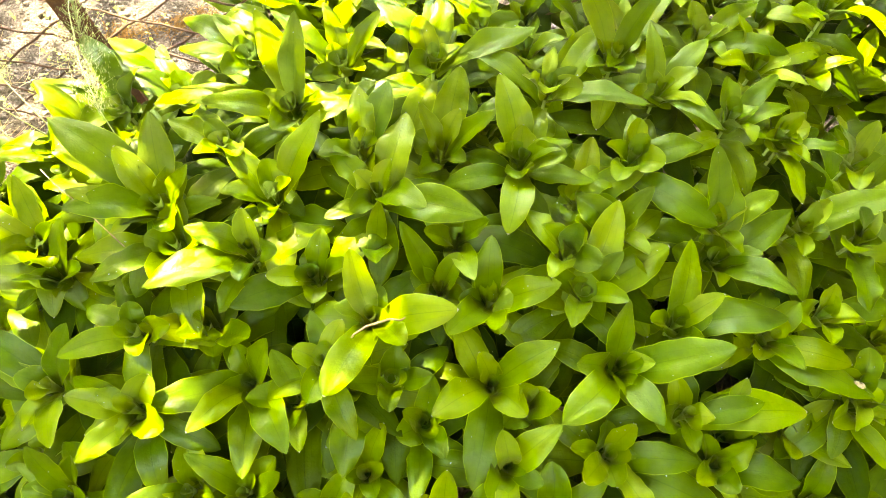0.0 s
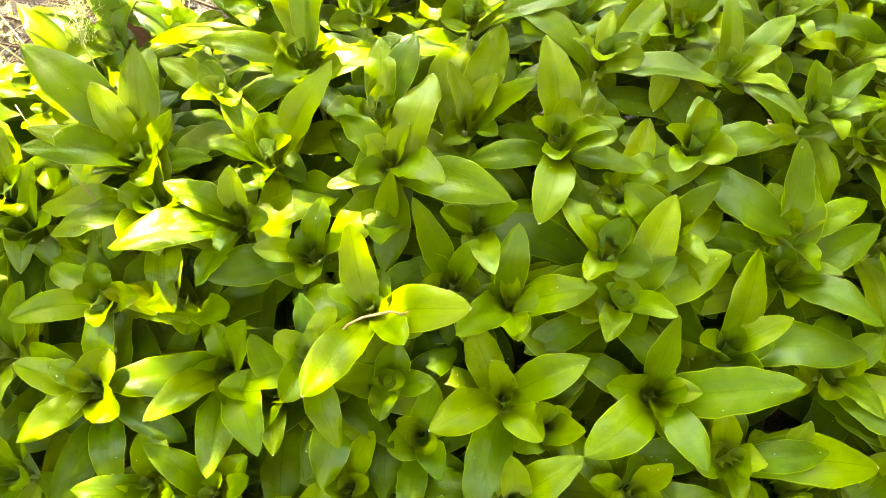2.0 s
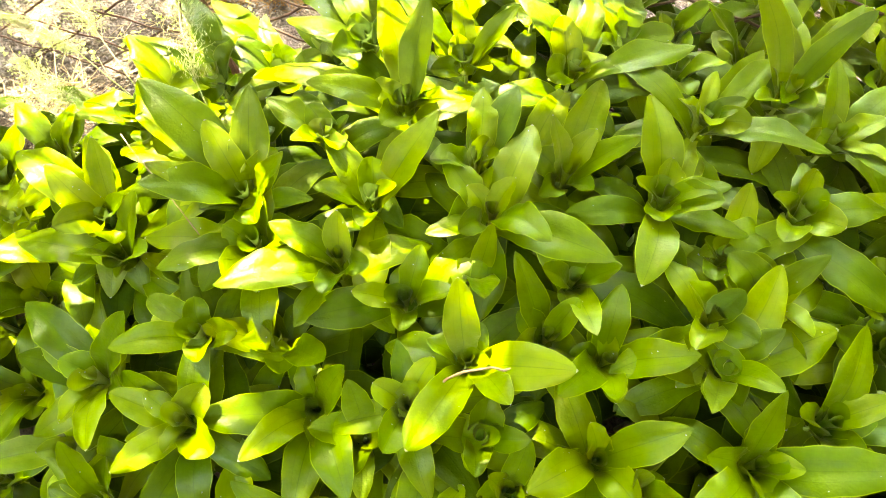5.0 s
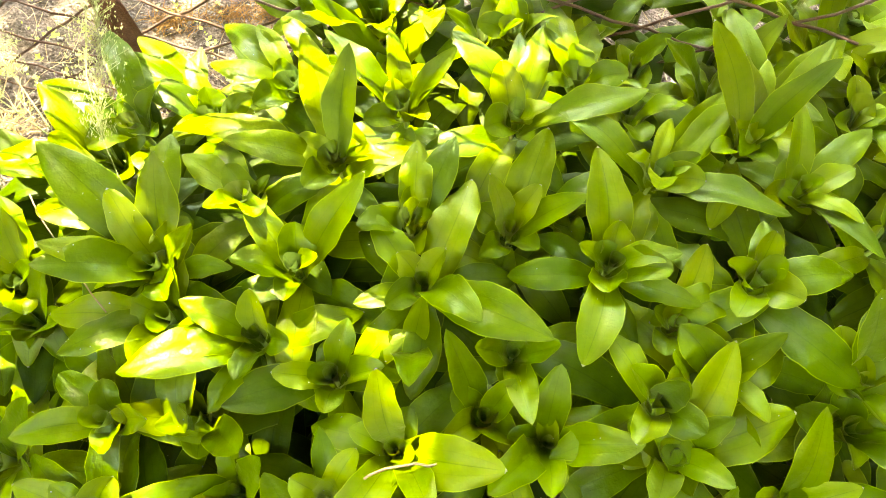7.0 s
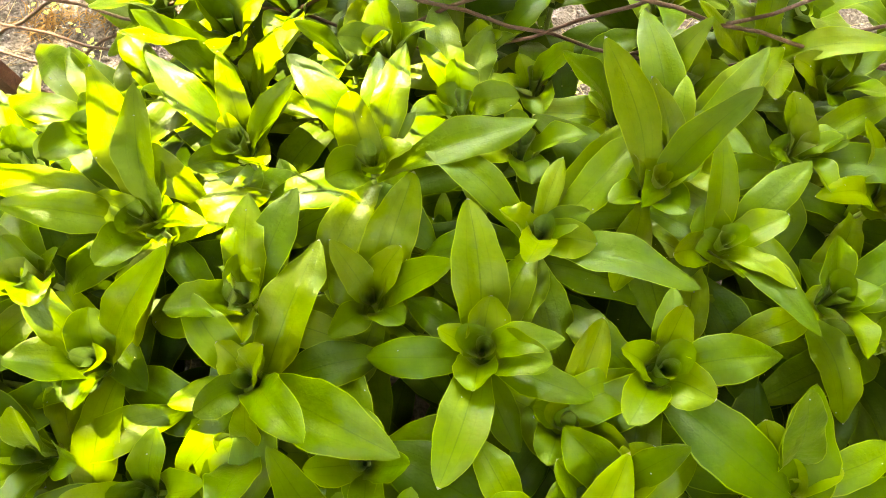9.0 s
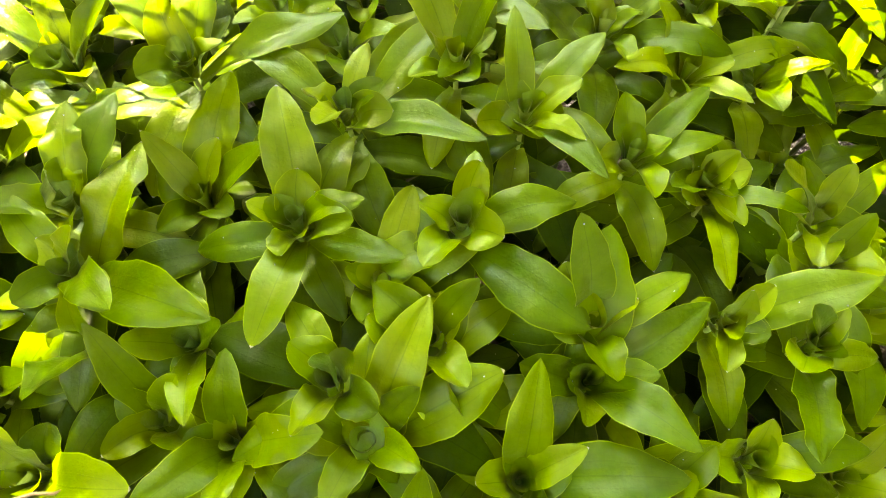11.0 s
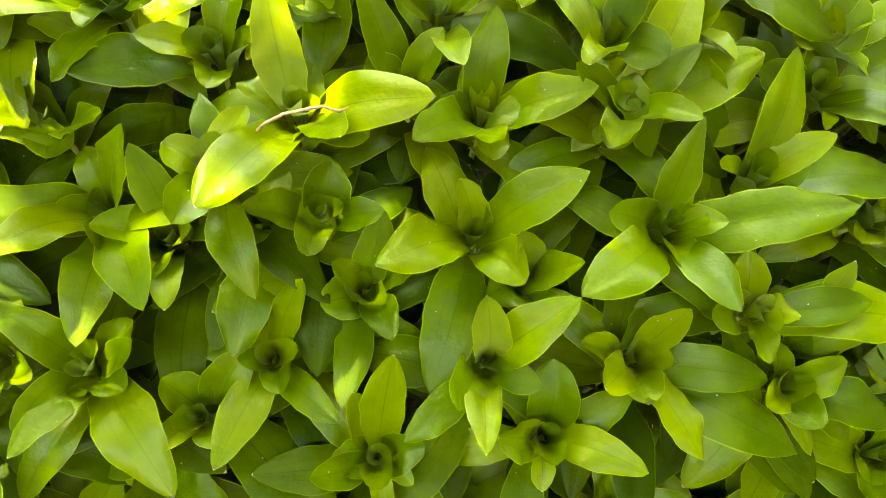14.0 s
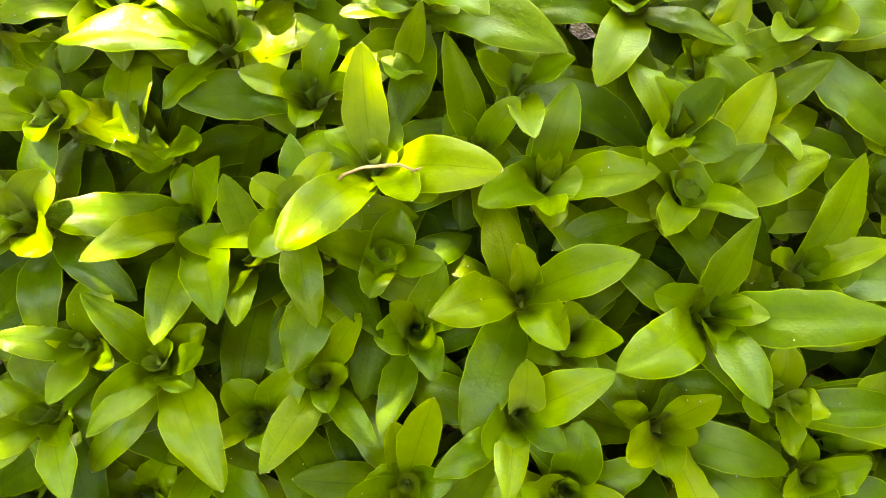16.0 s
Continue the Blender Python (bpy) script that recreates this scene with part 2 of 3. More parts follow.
def rolled_leaf(parent, origin, at, start, spin, rng):
    """The youngest leaf, still rolled up: a spiral sheet that widens towards its uneven rim."""
    around, rows = 34, 7
    size, turns, lip = rng.uniform(0.0085, 0.0110), rng.uniform(1.3, 1.6), rng.uniform(0.008, 0.015)
    verts, uvs = [], []
    for i in range(around):
        f = i / (around - 1)
        w = start + spin * (f * turns - 0.22) * 2 * math.pi
        wide = size * (1 - 0.62 * f)
        lobe = max(0.0, math.cos(w - start)) ** 3 * max(0.0, 1 - 2.0 * f)
        rim = 0.034 + 0.003 * math.cos(2 * (w - start) + 1) - 0.003 * f + 0.004 * lobe
        for j in range(rows):
            s = j / (rows - 1)
            r = wide * (0.30 + 0.70 * s ** 1.4) + lip * lobe * s ** 2.5
            verts.append((at[0] + r * math.cos(w) - origin[0], at[1] + r * math.sin(w) - origin[1], at[2] - 0.028 + s * rim * (1 - 0.12 * lobe * s)))
            uvs.append((0.08 + 0.84 * f, 0.95 * s))
    faces = [(i * rows + j, (i + 1) * rows + j, (i + 1) * rows + j + 1, i * rows + j + 1) for i in range(around - 1) for j in range(rows - 1)]
    mesh_object("leaf", verts, faces, YOUNG, parent, True, uvs)


def sprout(x, y, z, *leaves, lower=8, group="plants of the bed", label="bright green leafy plant with opposite pointed leaves in the bed"):
    """One plant: a stem from the ground, whorls of pointed leaves, a funnel of young leaves on top.
    Each leaf: the way it points in degrees, its reach and its rise from the top."""
    rng = random.Random(int(abs(x) * 7919e3) + int(abs(y) * 104729e3) + len(STEMS))
    STEMS.append((x, y, z))
    gx, gy = x + rng.uniform(-0.02, 0.02), y + rng.uniform(-0.02, 0.02)
    origin = np.array((gx, gy, 0.0))
    plant = new("leafy_plant")
    plant.location = (gx, gy, 0.0)
    tagged(plant, label, "plant", group)
    top = np.array((x, y, z - 0.018))
    foot = np.array((gx, gy, -0.01))
    path = [foot + (top - foot) * s for s in (0, 0.35, 0.7, 1)]
    v, f = tube([p - origin for p in path], [0.0032, 0.0030, 0.0026, 0.0018], 6)
    mesh_object("stem", v, f, STEM, plant)

    def on_stem(drop):
        s = max(0.0, 1 - (drop - 0.018) / max(0.05, top[2]))
        return foot + (top - foot) * min(1.0, s)

    spin = rng.choice((-1, 1))
    outer, inner = [], []
    for az, reach, rise in leaves:
        a = radians(az)
        tip = np.array((x + reach * math.cos(a), y + reach * math.sin(a), z + rise))
        young = math.hypot(reach, rise) < 0.046
        (inner if young else outer).append((reach, a))
        drop = 0.020 if young else min(0.06, 0.026 + 0.10 * max(0.0, reach - 0.05) + 0.35 * max(0.0, -rise))
        base = on_stem(drop) + 0.003 * aim(a, 0)
        length = np.linalg.norm(tip - base)
        steep = rise > 0.6 * reach
        if young:
            add_leaf(plant, origin, base, tip, a, min(0.026, 0.56 * length), rng.uniform(0.5, 1.0), (1.5, rng.uniform(0.3, 0.8)),
                     rng.uniform(0.04, 0.16), rng.uniform(-0.2, 0.3) * spin, rng, YOUNG, 0.7, 0.62)
        else:
            add_leaf(plant, origin, base, tip, a, min(0.041, length * rng.uniform(0.34, 0.41)) * (0.76 if y > 0.37 else 0.86 if steep else 1.0), rng.uniform(0.3, 0.7) if steep else rng.uniform(0.7, 1.25),
                     (rng.uniform(0.8, 1.2), rng.uniform(-0.15, 0.45)), rng.uniform(0.06, 0.24), rng.uniform(-0.3, 0.3), rng,
                     YOUNG if length < 0.075 or rise > 0.015 else LEAF, 0.5, rng.uniform(0.6, 0.78))
    longest = max(outer)[1] if outer else rng.random() * 6.28
    # the funnel of unopened leaves, pair within pair, each turned by a quarter
    first = max(inner)[1] if inner else longest + math.pi / 2 + rng.uniform(-0.25, 0.25)
    for k, (ln, el, wide) in enumerate(((0.043, 0.76, 0.70), (0.034, 0.84, 0.88))):
        for half in (0, 1):
            a = first + math.pi / 2 * k + math.pi * half + rng.uniform(-0.2, 0.2)
            if k == 0 and any(math.cos(a - b) > 0.5 for r, b in inner):
                continue
            ln2 = ln * rng.uniform(0.85, 1.2)
            base = np.array((x, y, z - 0.027 + 0.001 * k)) + (0.009 - 0.002 * k) * aim(a, 0)
            add_leaf(plant, origin, base, base + ln2 * aim(a, el + rng.uniform(-0.15, 0.12)), a, ln2 * wide, rng.uniform(0.9, 1.5), (1.75, rng.uniform(0.3, 0.8)),
                     rng.uniform(0.03, 0.14), spin * rng.uniform(0.3, 0.8), rng, YOUNG, 0.9, 0.58)
    rolled_leaf(plant, origin, (x, y, z), first, spin, rng)
    # the whorl below, in the widest gaps between the leaves above
    used = [a for r, a in outer] or [longest]
    for k in range(3):
        ring = sorted(a % (2 * math.pi) for a in used)
        spans = [((ring[(i + 1) % len(ring)] - a) % (2 * math.pi) or 2 * math.pi, a) for i, a in enumerate(ring)]
        span, a0 = max(spans)
        a = a0 + span / 2 + rng.uniform(-0.15, 0.15)
        used.append(a)
        ln, el = rng.uniform(0.065, 0.09), rng.uniform(-0.2, 0.15)
        base = on_stem(0.046 + 0.006 * k)
        add_leaf(plant, origin, base, base + ln * aim(a, el), a, ln * rng.uniform(0.36, 0.43), rng.uniform(0.8, 1.5), (rng.uniform(0.6, 1.0), rng.uniform(-0.2, 0.3)),
                 rng.uniform(0.04, 0.16), rng.uniform(-0.25, 0.25), rng, LEAF)
    # the lower whorls, in the leaf green darkened for shade
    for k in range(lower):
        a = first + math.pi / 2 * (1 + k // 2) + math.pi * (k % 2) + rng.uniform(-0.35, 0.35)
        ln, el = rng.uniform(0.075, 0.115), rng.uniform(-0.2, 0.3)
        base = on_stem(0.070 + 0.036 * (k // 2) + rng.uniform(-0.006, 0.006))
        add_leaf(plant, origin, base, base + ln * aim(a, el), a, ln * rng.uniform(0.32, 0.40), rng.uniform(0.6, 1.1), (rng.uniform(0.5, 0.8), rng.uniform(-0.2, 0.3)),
                 rng.uniform(0.03, 0.12), rng.uniform(-0.3, 0.3), rng, OLD_SHADED)
    return plant


# ---------------------------------------------------------------- ground
def ground_height(x, y):
    near = math.exp(-(x * x + y * y) / 4)
    return near * (0.018 * noise.noise((x * 3, y * 3, 1)) + 0.007 * noise.noise((x * 17, y * 17, 4)) + 0.003 * noise.noise((x * 60, y * 60, 9)))


lines = [-300, -80, -25, -9, -4, -2.4, -1.7] + [round(-1.3 + 0.02 * k, 3) for k in range(131)] + [1.7, 2.4, 4, 9, 25, 80, 300]
n = len(lines)
gv = [(x, y + 0.4, ground_height(x, y + 0.4)) for y in lines for x in lines]
gf = [(j * n + i, j * n + i + 1, (j + 1) * n + i + 1, (j + 1) * n + i) for j in range(n - 1) for i in range(n - 1)]
ground = mesh_object("ground", gv, gf, SOIL)
tagged(ground, "dry greyish brown pebbly garden soil", "ground", kind="structure")

# pebbles strewn over the bare soil
rng = random.Random(5)
pv, pf = [], []
ico = [(0, 0, 1), (0.9, 0, 0.3), (0.28, 0.85, 0.3), (-0.73, 0.53, 0.3), (-0.73, -0.53, 0.3), (0.28, -0.85, 0.3), (0, 0, -0.5)]
icf = [(0, 1, 2), (0, 2, 3), (0, 3, 4), (0, 4, 5), (0, 5, 1), (6, 2, 1), (6, 3, 2), (6, 4, 3), (6, 5, 4), (6, 1, 5)]
for k in range(11000):
    x, y = rng.uniform(-1.25, 1.1), rng.uniform(0.4, 1.5) if k > 900 else rng.uniform(-0.3, 0.4)
    r = 0.0012 + 0.008 * rng.random() ** 3
    at = Vector((x, y, ground_height(x, y)))
    q = Euler((0, 0, rng.random() * 6.28)).to_matrix()
    sx, sy, sz = rng.uniform(0.7, 1.3), rng.uniform(0.7, 1.3), rng.uniform(0.4, 0.8)
    b = len(pv)
    pv += [at + q @ Vector((a * sx, c * sy, d * sz)) * r for a, c, d in ico]
    pf += [tuple(b + i for i in t) for t in icf]
tagged(mesh_object("pebbles", pv, pf, STONE), "small pale pebbles strewn over the soil", "pebbles", kind="stuff")

# ---------------------------------------------------------------- plants of the bed
sprout(-0.261, -0.023, 0.234, (-154, 0.054, -0.015), (-114, 0.048, -0.012), (-50, 0.065, -0.005))
sprout(-0.001, -0.011, 0.254, (-157, 0.038, 0.027), (-73, 0.032, -0.021), (-31, 0.028, -0.011), (85, 0.055, 0.044))
sprout(0.100, 0.008, 0.269, (30, 0.061, 0.001), (-90, 0.032, -0.016), (-17, 0.059, 0.010))
sprout(-0.364, 0.025, 0.238, (124, 0.050, 0.033), (-155, 0.062, -0.015), (-7, 0.031, 0.015), (150, 0.056, 0.007))
sprout(-0.188, 0.028, 0.249, (149, 0.061, 0.026), (21, 0.042, 0.028), (-109, 0.059, 0.015), (-45, 0.100, -0.005), (-112, 0.089, -0.042))
sprout(-0.240, 0.029, 0.253, (-170, 0.057, 0.005), (-91, 0.043, 0.006), (-23, 0.028, -0.005))
sprout(-0.074, 0.044, 0.254, (65, 0.046, 0.034), (-107, 0.073, -0.000), (-38, 0.060, -0.011), (-165, 0.018, 0.006), (20, 0.021, -0.017))
sprout(0.058, 0.048, 0.294, (106, 0.027, 0.037), (34, 0.055, 0.032), (-90, 0.055, 0.012), (-29, 0.035, -0.000), (-131, 0.067, -0.020))
sprout(0.258, 0.051, 0.268, (27, 0.051, -0.016), (-150, 0.033, 0.012), (-11, 0.085, -0.022), (-60, 0.047, -0.031))
sprout(0.155, 0.060, 0.277, (54, 0.026, 0.038), (-141, 0.044, 0.034), (-62, 0.068, 0.007), (-25, 0.119, -0.024), (-5, 0.086, -0.011), (-4, 0.026, -0.007))
sprout(0.277, 0.078, 0.244, (86, 0.046, 0.061), (32, 0.056, 0.024))
sprout(-0.019, 0.089, 0.273, (22, 0.041, 0.031), (164, 0.019, 0.026), (-59, 0.041, 0.014), (-95, 0.074, -0.024), (76, 0.038, 0.039))
sprout(0.380, 0.094, 0.187, (40, 0.039, 0.027), (-38, 0.065, -0.005), (-134, 0.046, 0.036))
sprout(0.228, 0.094, 0.290, (-87, 0.035, -0.004), (8, 0.074, -0.003), (9, 0.114, -0.038), (2, 0.120, -0.019))
sprout(-0.284, 0.097, 0.303, (92, 0.071, 0.010), (170, 0.068, -0.006), (-134, 0.066, -0.010), (-156, 0.053, -0.022), (157, 0.041, -0.005), (156, 0.083, -0.031))
sprout(0.080, 0.102, 0.288, (134, 0.017, 0.037), (-18, 0.023, 0.051))
sprout(-0.142, 0.110, 0.278, (111, 0.038, 0.047), (-2, 0.019, 0.016), (-77, 0.052, 0.009))
sprout(0.045, 0.121, 0.306, (121, 0.025, 0.021), (24, 0.064, 0.037), (-147, 0.066, 0.024), (-101, 0.096, -0.033))
sprout(-0.047, 0.123, 0.309, (2, 0.038, 0.004), (-91, 0.033, 0.011))
sprout(-0.381, 0.123, 0.278, (148, 0.100, -0.003), (57, 0.058, 0.043), (-64, 0.068, 0.020), (159, 0.065, -0.009))
sprout(-0.085, 0.125, 0.300, (-96, 0.086, -0.041))
sprout(-0.189, 0.129, 0.273, (-89, 0.091, -0.013), (-56, 0.086, 0.017), (41, 0.039, 0.057), (-162, 0.094, 0.019), (-123, 0.067, 0.043))
sprout(-0.107, 0.133, 0.337, (109, 0.053, -0.014), (68, 0.041, -0.002))
sprout(0.163, 0.135, 0.314, (85, 0.049, 0.038), (5, 0.098, 0.026), (-137, 0.083, 0.016), (-66, 0.064, 0.020), (-3, 0.029, 0.009))
sprout(-0.286, 0.165, 0.322, (155, 0.070, -0.029), (-160, 0.072, -0.005), (-163, 0.017, -0.021))
sprout(0.328, 0.173, 0.275, (-17, 0.089, -0.021), (-78, 0.043, 0.028), (-29, 0.118, -0.027))
sprout(-0.065, 0.175, 0.337, (110, 0.048, 0.048), (-4, 0.079, 0.030), (-113, 0.086, 0.026), (-49, 0.051, 0.037))
sprout(0.227, 0.178, 0.302, (83, 0.071, 0.038), (28, 0.043, 0.023), (97, 0.029, 0.013), (2, 0.105, 0.001))
sprout(-0.232, 0.178, 0.285, (-171, 0.054, 0.032), (-22, 0.060, 0.042), (-149, 0.025, 0.019), (52, 0.007, 0.035))
sprout(0.487, 0.188, 0.200, (74, 0.038, 0.057))
sprout(0.387, 0.196, 0.278, (5, 0.084, -0.015), (78, 0.025, 0.015))
sprout(0.045, 0.198, 0.314, (89, 0.052, 0.031), (4, 0.064, 0.029), (-87, 0.040, 0.029), (-133, 0.061, 0.033))
sprout(0.132, 0.199, 0.333, (90, 0.066, 0.002), (41, 0.043, 0.026), (27, 0.092, 0.007), (156, 0.041, 0.012), (-115, 0.046, 0.020), (-26, 0.038, 0.019), (67, 0.092, 0.019))
sprout(-0.004, 0.211, 0.312, (126, 0.063, 0.039), (52, 0.031, 0.026))
sprout(-0.126, 0.224, 0.314, (-169, 0.043, 0.013), (79, 0.042, 0.015), (-153, 0.084, 0.012))
sprout(-0.184, 0.241, 0.342, (167, 0.059, 0.012), (-157, 0.070, 0.007), (-152, 0.098, 0.011), (91, 0.025, 0.029), (-111, 0.066, -0.018))
sprout(0.272, 0.242, 0.313, (82, 0.098, 0.020), (32, 0.096, -0.001), (-37, 0.075, 0.015))
sprout(-0.257, 0.246, 0.340, (100, 0.075, 0.012), (-146, 0.078, 0.008), (-173, 0.095, -0.012))
sprout(-0.072, 0.258, 0.303, (70, 0.031, 0.042), (161, 0.017, 0.007), (27, 0.011, -0.001), (-74, 0.045, 0.058))
sprout(0.012, 0.259, 0.324, (-167, 0.031, 0.025), (6, 0.032, 0.028), (-73, 0.058, 0.024))
sprout(0.433, 0.271, 0.297, (143, 0.027, 0.032), (62, 0.025, 0.013), (-43, 0.015, 0.004), (-97, 0.079, -0.013))
sprout(0.375, 0.288, 0.293, (66, 0.014, 0.023), (-103, 0.039, -0.001), (-19, 0.024, -0.001), (14, 0.099, 0.018), (36, 0.035, 0.009))
sprout(0.135, 0.299, 0.329, (74, 0.069, 0.005), (26, 0.081, 0.009), (168, 0.023, 0.008))
sprout(-0.167, 0.299, 0.344, (134, 0.070, 0.015), (57, 0.086, 0.029), (3, 0.023, 0.017))
sprout(-0.064, 0.300, 0.347, (136, 0.072, -0.002), (76, 0.102, -0.018), (-35, 0.060, 0.024), (48, 0.023, 0.024), (-19, 0.108, 0.007), (-159, 0.058, -0.026))
sprout(-0.296, 0.311, 0.332, (101, 0.107, -0.021))
sprout(-0.311, 0.318, 0.337, (118, 0.035, 0.001))
sprout(-0.333, 0.325, 0.330, (141, 0.116, -0.013), (103, 0.034, -0.002), (170, 0.107, -0.055))
sprout(0.187, 0.333, 0.359, (81, 0.057, -0.020), (14, 0.078, -0.019), (-37, 0.105, -0.035))
sprout(0.079, 0.335, 0.349, (9, 0.048, 0.012), (-17, 0.075, -0.016), (-102, 0.087, -0.004), (168, 0.030, 0.007), (102, 0.097, 0.005), (62, 0.080, -0.042))
sprout(0.458, 0.336, 0.290, (65, 0.019, 0.036))
sprout(-0.215, 0.348, 0.359, (154, 0.074, -0.016), (49, 0.024, -0.005), (-137, 0.033, 0.008), (129, 0.077, -0.037))
sprout(-0.083, 0.351, 0.341, (94, 0.069, 0.006), (72, 0.083, 0.002), (13, 0.009, 0.026))
sprout(0.451, 0.367, 0.296, (175, 0.059, 0.061), (71, 0.025, 0.030))
sprout(-0.002, 0.368, 0.312, (137, 0.031, 0.049), (76, 0.088, 0.025), (18, 0.060, 0.039), (56, 0.036, 0.025))
sprout(0.372, 0.384, 0.307, (-23, 0.063, 0.005), (-73, 0.038, 0.005), (-91, 0.081, -0.003))
sprout(0.365, 0.388, 0.314, (-72, 0.038, -0.007), (23, 0.012, 0.023))
sprout(-0.155, 0.396, 0.354, (113, 0.088, 0.042), (78, 0.059, 0.064), (-174, 0.087, 0.011), (-8, 0.055, 0.014), (172, 0.161, -0.038), (143, 0.117, -0.029))
sprout(0.308, 0.399, 0.329, (43, 0.085, -0.012), (14, 0.071, -0.014), (-19, 0.014, 0.001), (103, 0.037, 0.014))
sprout(0.107, 0.410, 0.366, (78, 0.060, -0.017), (53, 0.109, -0.024), (59, 0.118, -0.030), (21, 0.030, 0.008), (-18, 0.100, 0.006), (143, 0.108, -0.027), (-106, 0.034, 0.024))
sprout(0.231, 0.427, 0.335, (97, 0.070, 0.022), (47, 0.089, -0.001), (27, 0.045, 0.005), (-50, 0.081, 0.012), (-40, 0.051, 0.011))
sprout(-0.289, 0.447, 0.301, (141, 0.150, -0.023), (126, 0.079, -0.006), (150, 0.136, -0.016), (164, 0.100, -0.004))
sprout(-0.010, 0.452, 0.360, (94, 0.082, -0.004), (81, 0.088, 0.002), (136, 0.089, 0.013), (22, 0.119, -0.013), (61, 0.051, -0.017), (-56, 0.021, 0.006))
sprout(-0.109, 0.464, 0.338, (110, 0.062, 0.019), (43, 0.058, 0.028), (143, 0.105, 0.002))
sprout(0.206, 0.496, 0.327, (149, 0.043, 0.051), (55, 0.101, 0.014), (91, 0.054, 0.011), (-120, 0.073, 0.033), (51, 0.117, 0.004), (106, 0.116, 0.008))
sprout(0.297, 0.517, 0.319, (112, 0.035, 0.012), (34, 0.094, -0.013), (8, 0.032, -0.002), (-9, 0.105, -0.020))
sprout(0.045, 0.521, 0.327, (107, 0.116, -0.035), (125, 0.071, -0.011), (82, 0.104, -0.046))
sprout(0.100, 0.572, 0.288, (22, 0.029, 0.030))
sprout(0.335, 0.591, 0.299, (81, 0.090, -0.061), (41, 0.085, -0.008), (-67, 0.044, 0.036))
# more of them, further back and at the sides
sprout(0.115, 0.231, 0.368, (125, 0.063, -0.033), (57, 0.007, 0.030))
sprout(0.158, 0.243, 0.328, (38, 0.083, -0.022))
sprout(-0.272, 0.282, 0.353, (-169, 0.063, 0.044), (90, 0.069, 0.048), (-157, 0.070, 0.038), (11, 0.055, -0.024), (145, 0.128, 0.030), (130, 0.055, 0.030), (32, 0.043, 0.030))
sprout(-0.400, 0.236, 0.279, (123, 0.129, 0.006), (71, 0.050, 0.036), (-108, 0.026, 0.047), (144, 0.127, -0.002), (-179, 0.102, -0.007), (-83, 0.023, -0.010))
sprout(-0.113, 0.006, 0.244, (-131, 0.031, 0.005))
sprout(-0.356, 0.426, 0.312, (123, 0.128, -0.018), (159, 0.140, -0.037))
sprout(-0.421, 0.384, 0.298, (-85, 0.024, 0.028))
sprout(-0.204, 0.463, 0.351, (166, 0.093, -0.024), (129, 0.091, -0.023), (-171, 0.051, -0.008), (140, 0.130, -0.044))
sprout(0.094, 0.493, 0.325, (110, 0.051, -0.014))
sprout(0.182, 0.455, 0.360, (40, 0.051, 0.061), (127, 0.083, 0.050), (33, 0.032, 0.000))
sprout(0.391, 0.574, 0.283, (93, 0.039, -0.008), (49, 0.124, -0.030))
sprout(-0.020, 0.569, 0.324, (101, 0.114, -0.097))
sprout(0.429, 0.497, 0.292, (-8, 0.048, 0.010))
sprout(0.439, 0.612, 0.262, (91, 0.040, 0.000))
sprout(0.426, 0.126, 0.246, (-24, 0.051, -0.021))
sprout(0.224, 0.579, 0.301, (96, 0.039, 0.008))
sprout(0.054, 0.604, 0.281, (-77, 0.045, 0.010))
sprout(-0.429, 0.272, 0.285, (101, 0.054, 0.043))
sprout(0.273, 0.277, 0.322, (109, 0.052, 0.060), (26, 0.073, 0.000))
sprout(0.167, 0.261, 0.337, (43, 0.042, 0.030))
sprout(-0.374, 0.394, 0.300, (146, 0.083, 0.030), (124, 0.044, 0.020))
sprout(-0.425, 0.384, 0.286, (-168, 0.067, 0.000))
sprout(-0.419, 0.266, 0.290, (97, 0.052, 0.050), (153, 0.059, 0.030), (29, 0.027, 0.020), (155, 0.110, 0.010))
sprout(-0.515, 0.341, 0.265, (144, 0.065, 0.010), (66, 0.045, 0.020))
sprout(-0.050, 0.569, 0.312, (-172, 0.037, 0.030), (-13, 0.037, 0.030))
sprout(0.428, 0.114, 0.234, (-65, 0.072, -0.030), (-16, 0.048, -0.010))

# the plants between and behind them
rng = random.Random(11)
for k in range(9000):
    x, y = rng.uniform(-1.0, 0.95), rng.uniform(-0.26, 0.69)
    if x < -0.42 - 0.25 * (0.5 - y) and y > 0.42 + 0.5 * max(0.0, -x - 0.75):
        continue
    if y < -0.2 + 0.05 * noise.noise((x * 4, 0, 3)) or (y > 0.60 and x < -0.22 + 0.05 * noise.noise((y * 9, 1, 2))):
        continue
    hedge = y > 0.53 and x > -0.25                      # taller along the fence
    gap = 0.056 if hedge else 0.062 if abs(x) < 0.55 else 0.085
    if any((x - a) ** 2 + (y - b) ** 2 < gap * gap for a, b, c in STEMS):
        continue
    z = canopy(x, y) - rng.uniform(0.055, 0.12) - 0.05 * max(0.0, abs(x) - 0.5) + 0.4 * min(0.0, y)
    if hedge:
        z = 0.305 + rng.uniform(-0.035, 0.03) - 0.1 * max(0.0, x - 0.5)
    elif y > 0.46 and x > -0.25:
        z += 0.05
    first = rng.uniform(0, 360)
    arms = [(first + 90 * i + rng.uniform(-20, 20), rng.uniform(0.055, 0.10), rng.uniform(0.015, 0.065) if hedge else rng.uniform(-0.012, 0.03)) for i in range(4)]
    sprout(x, y, z, *arms, lower=6)


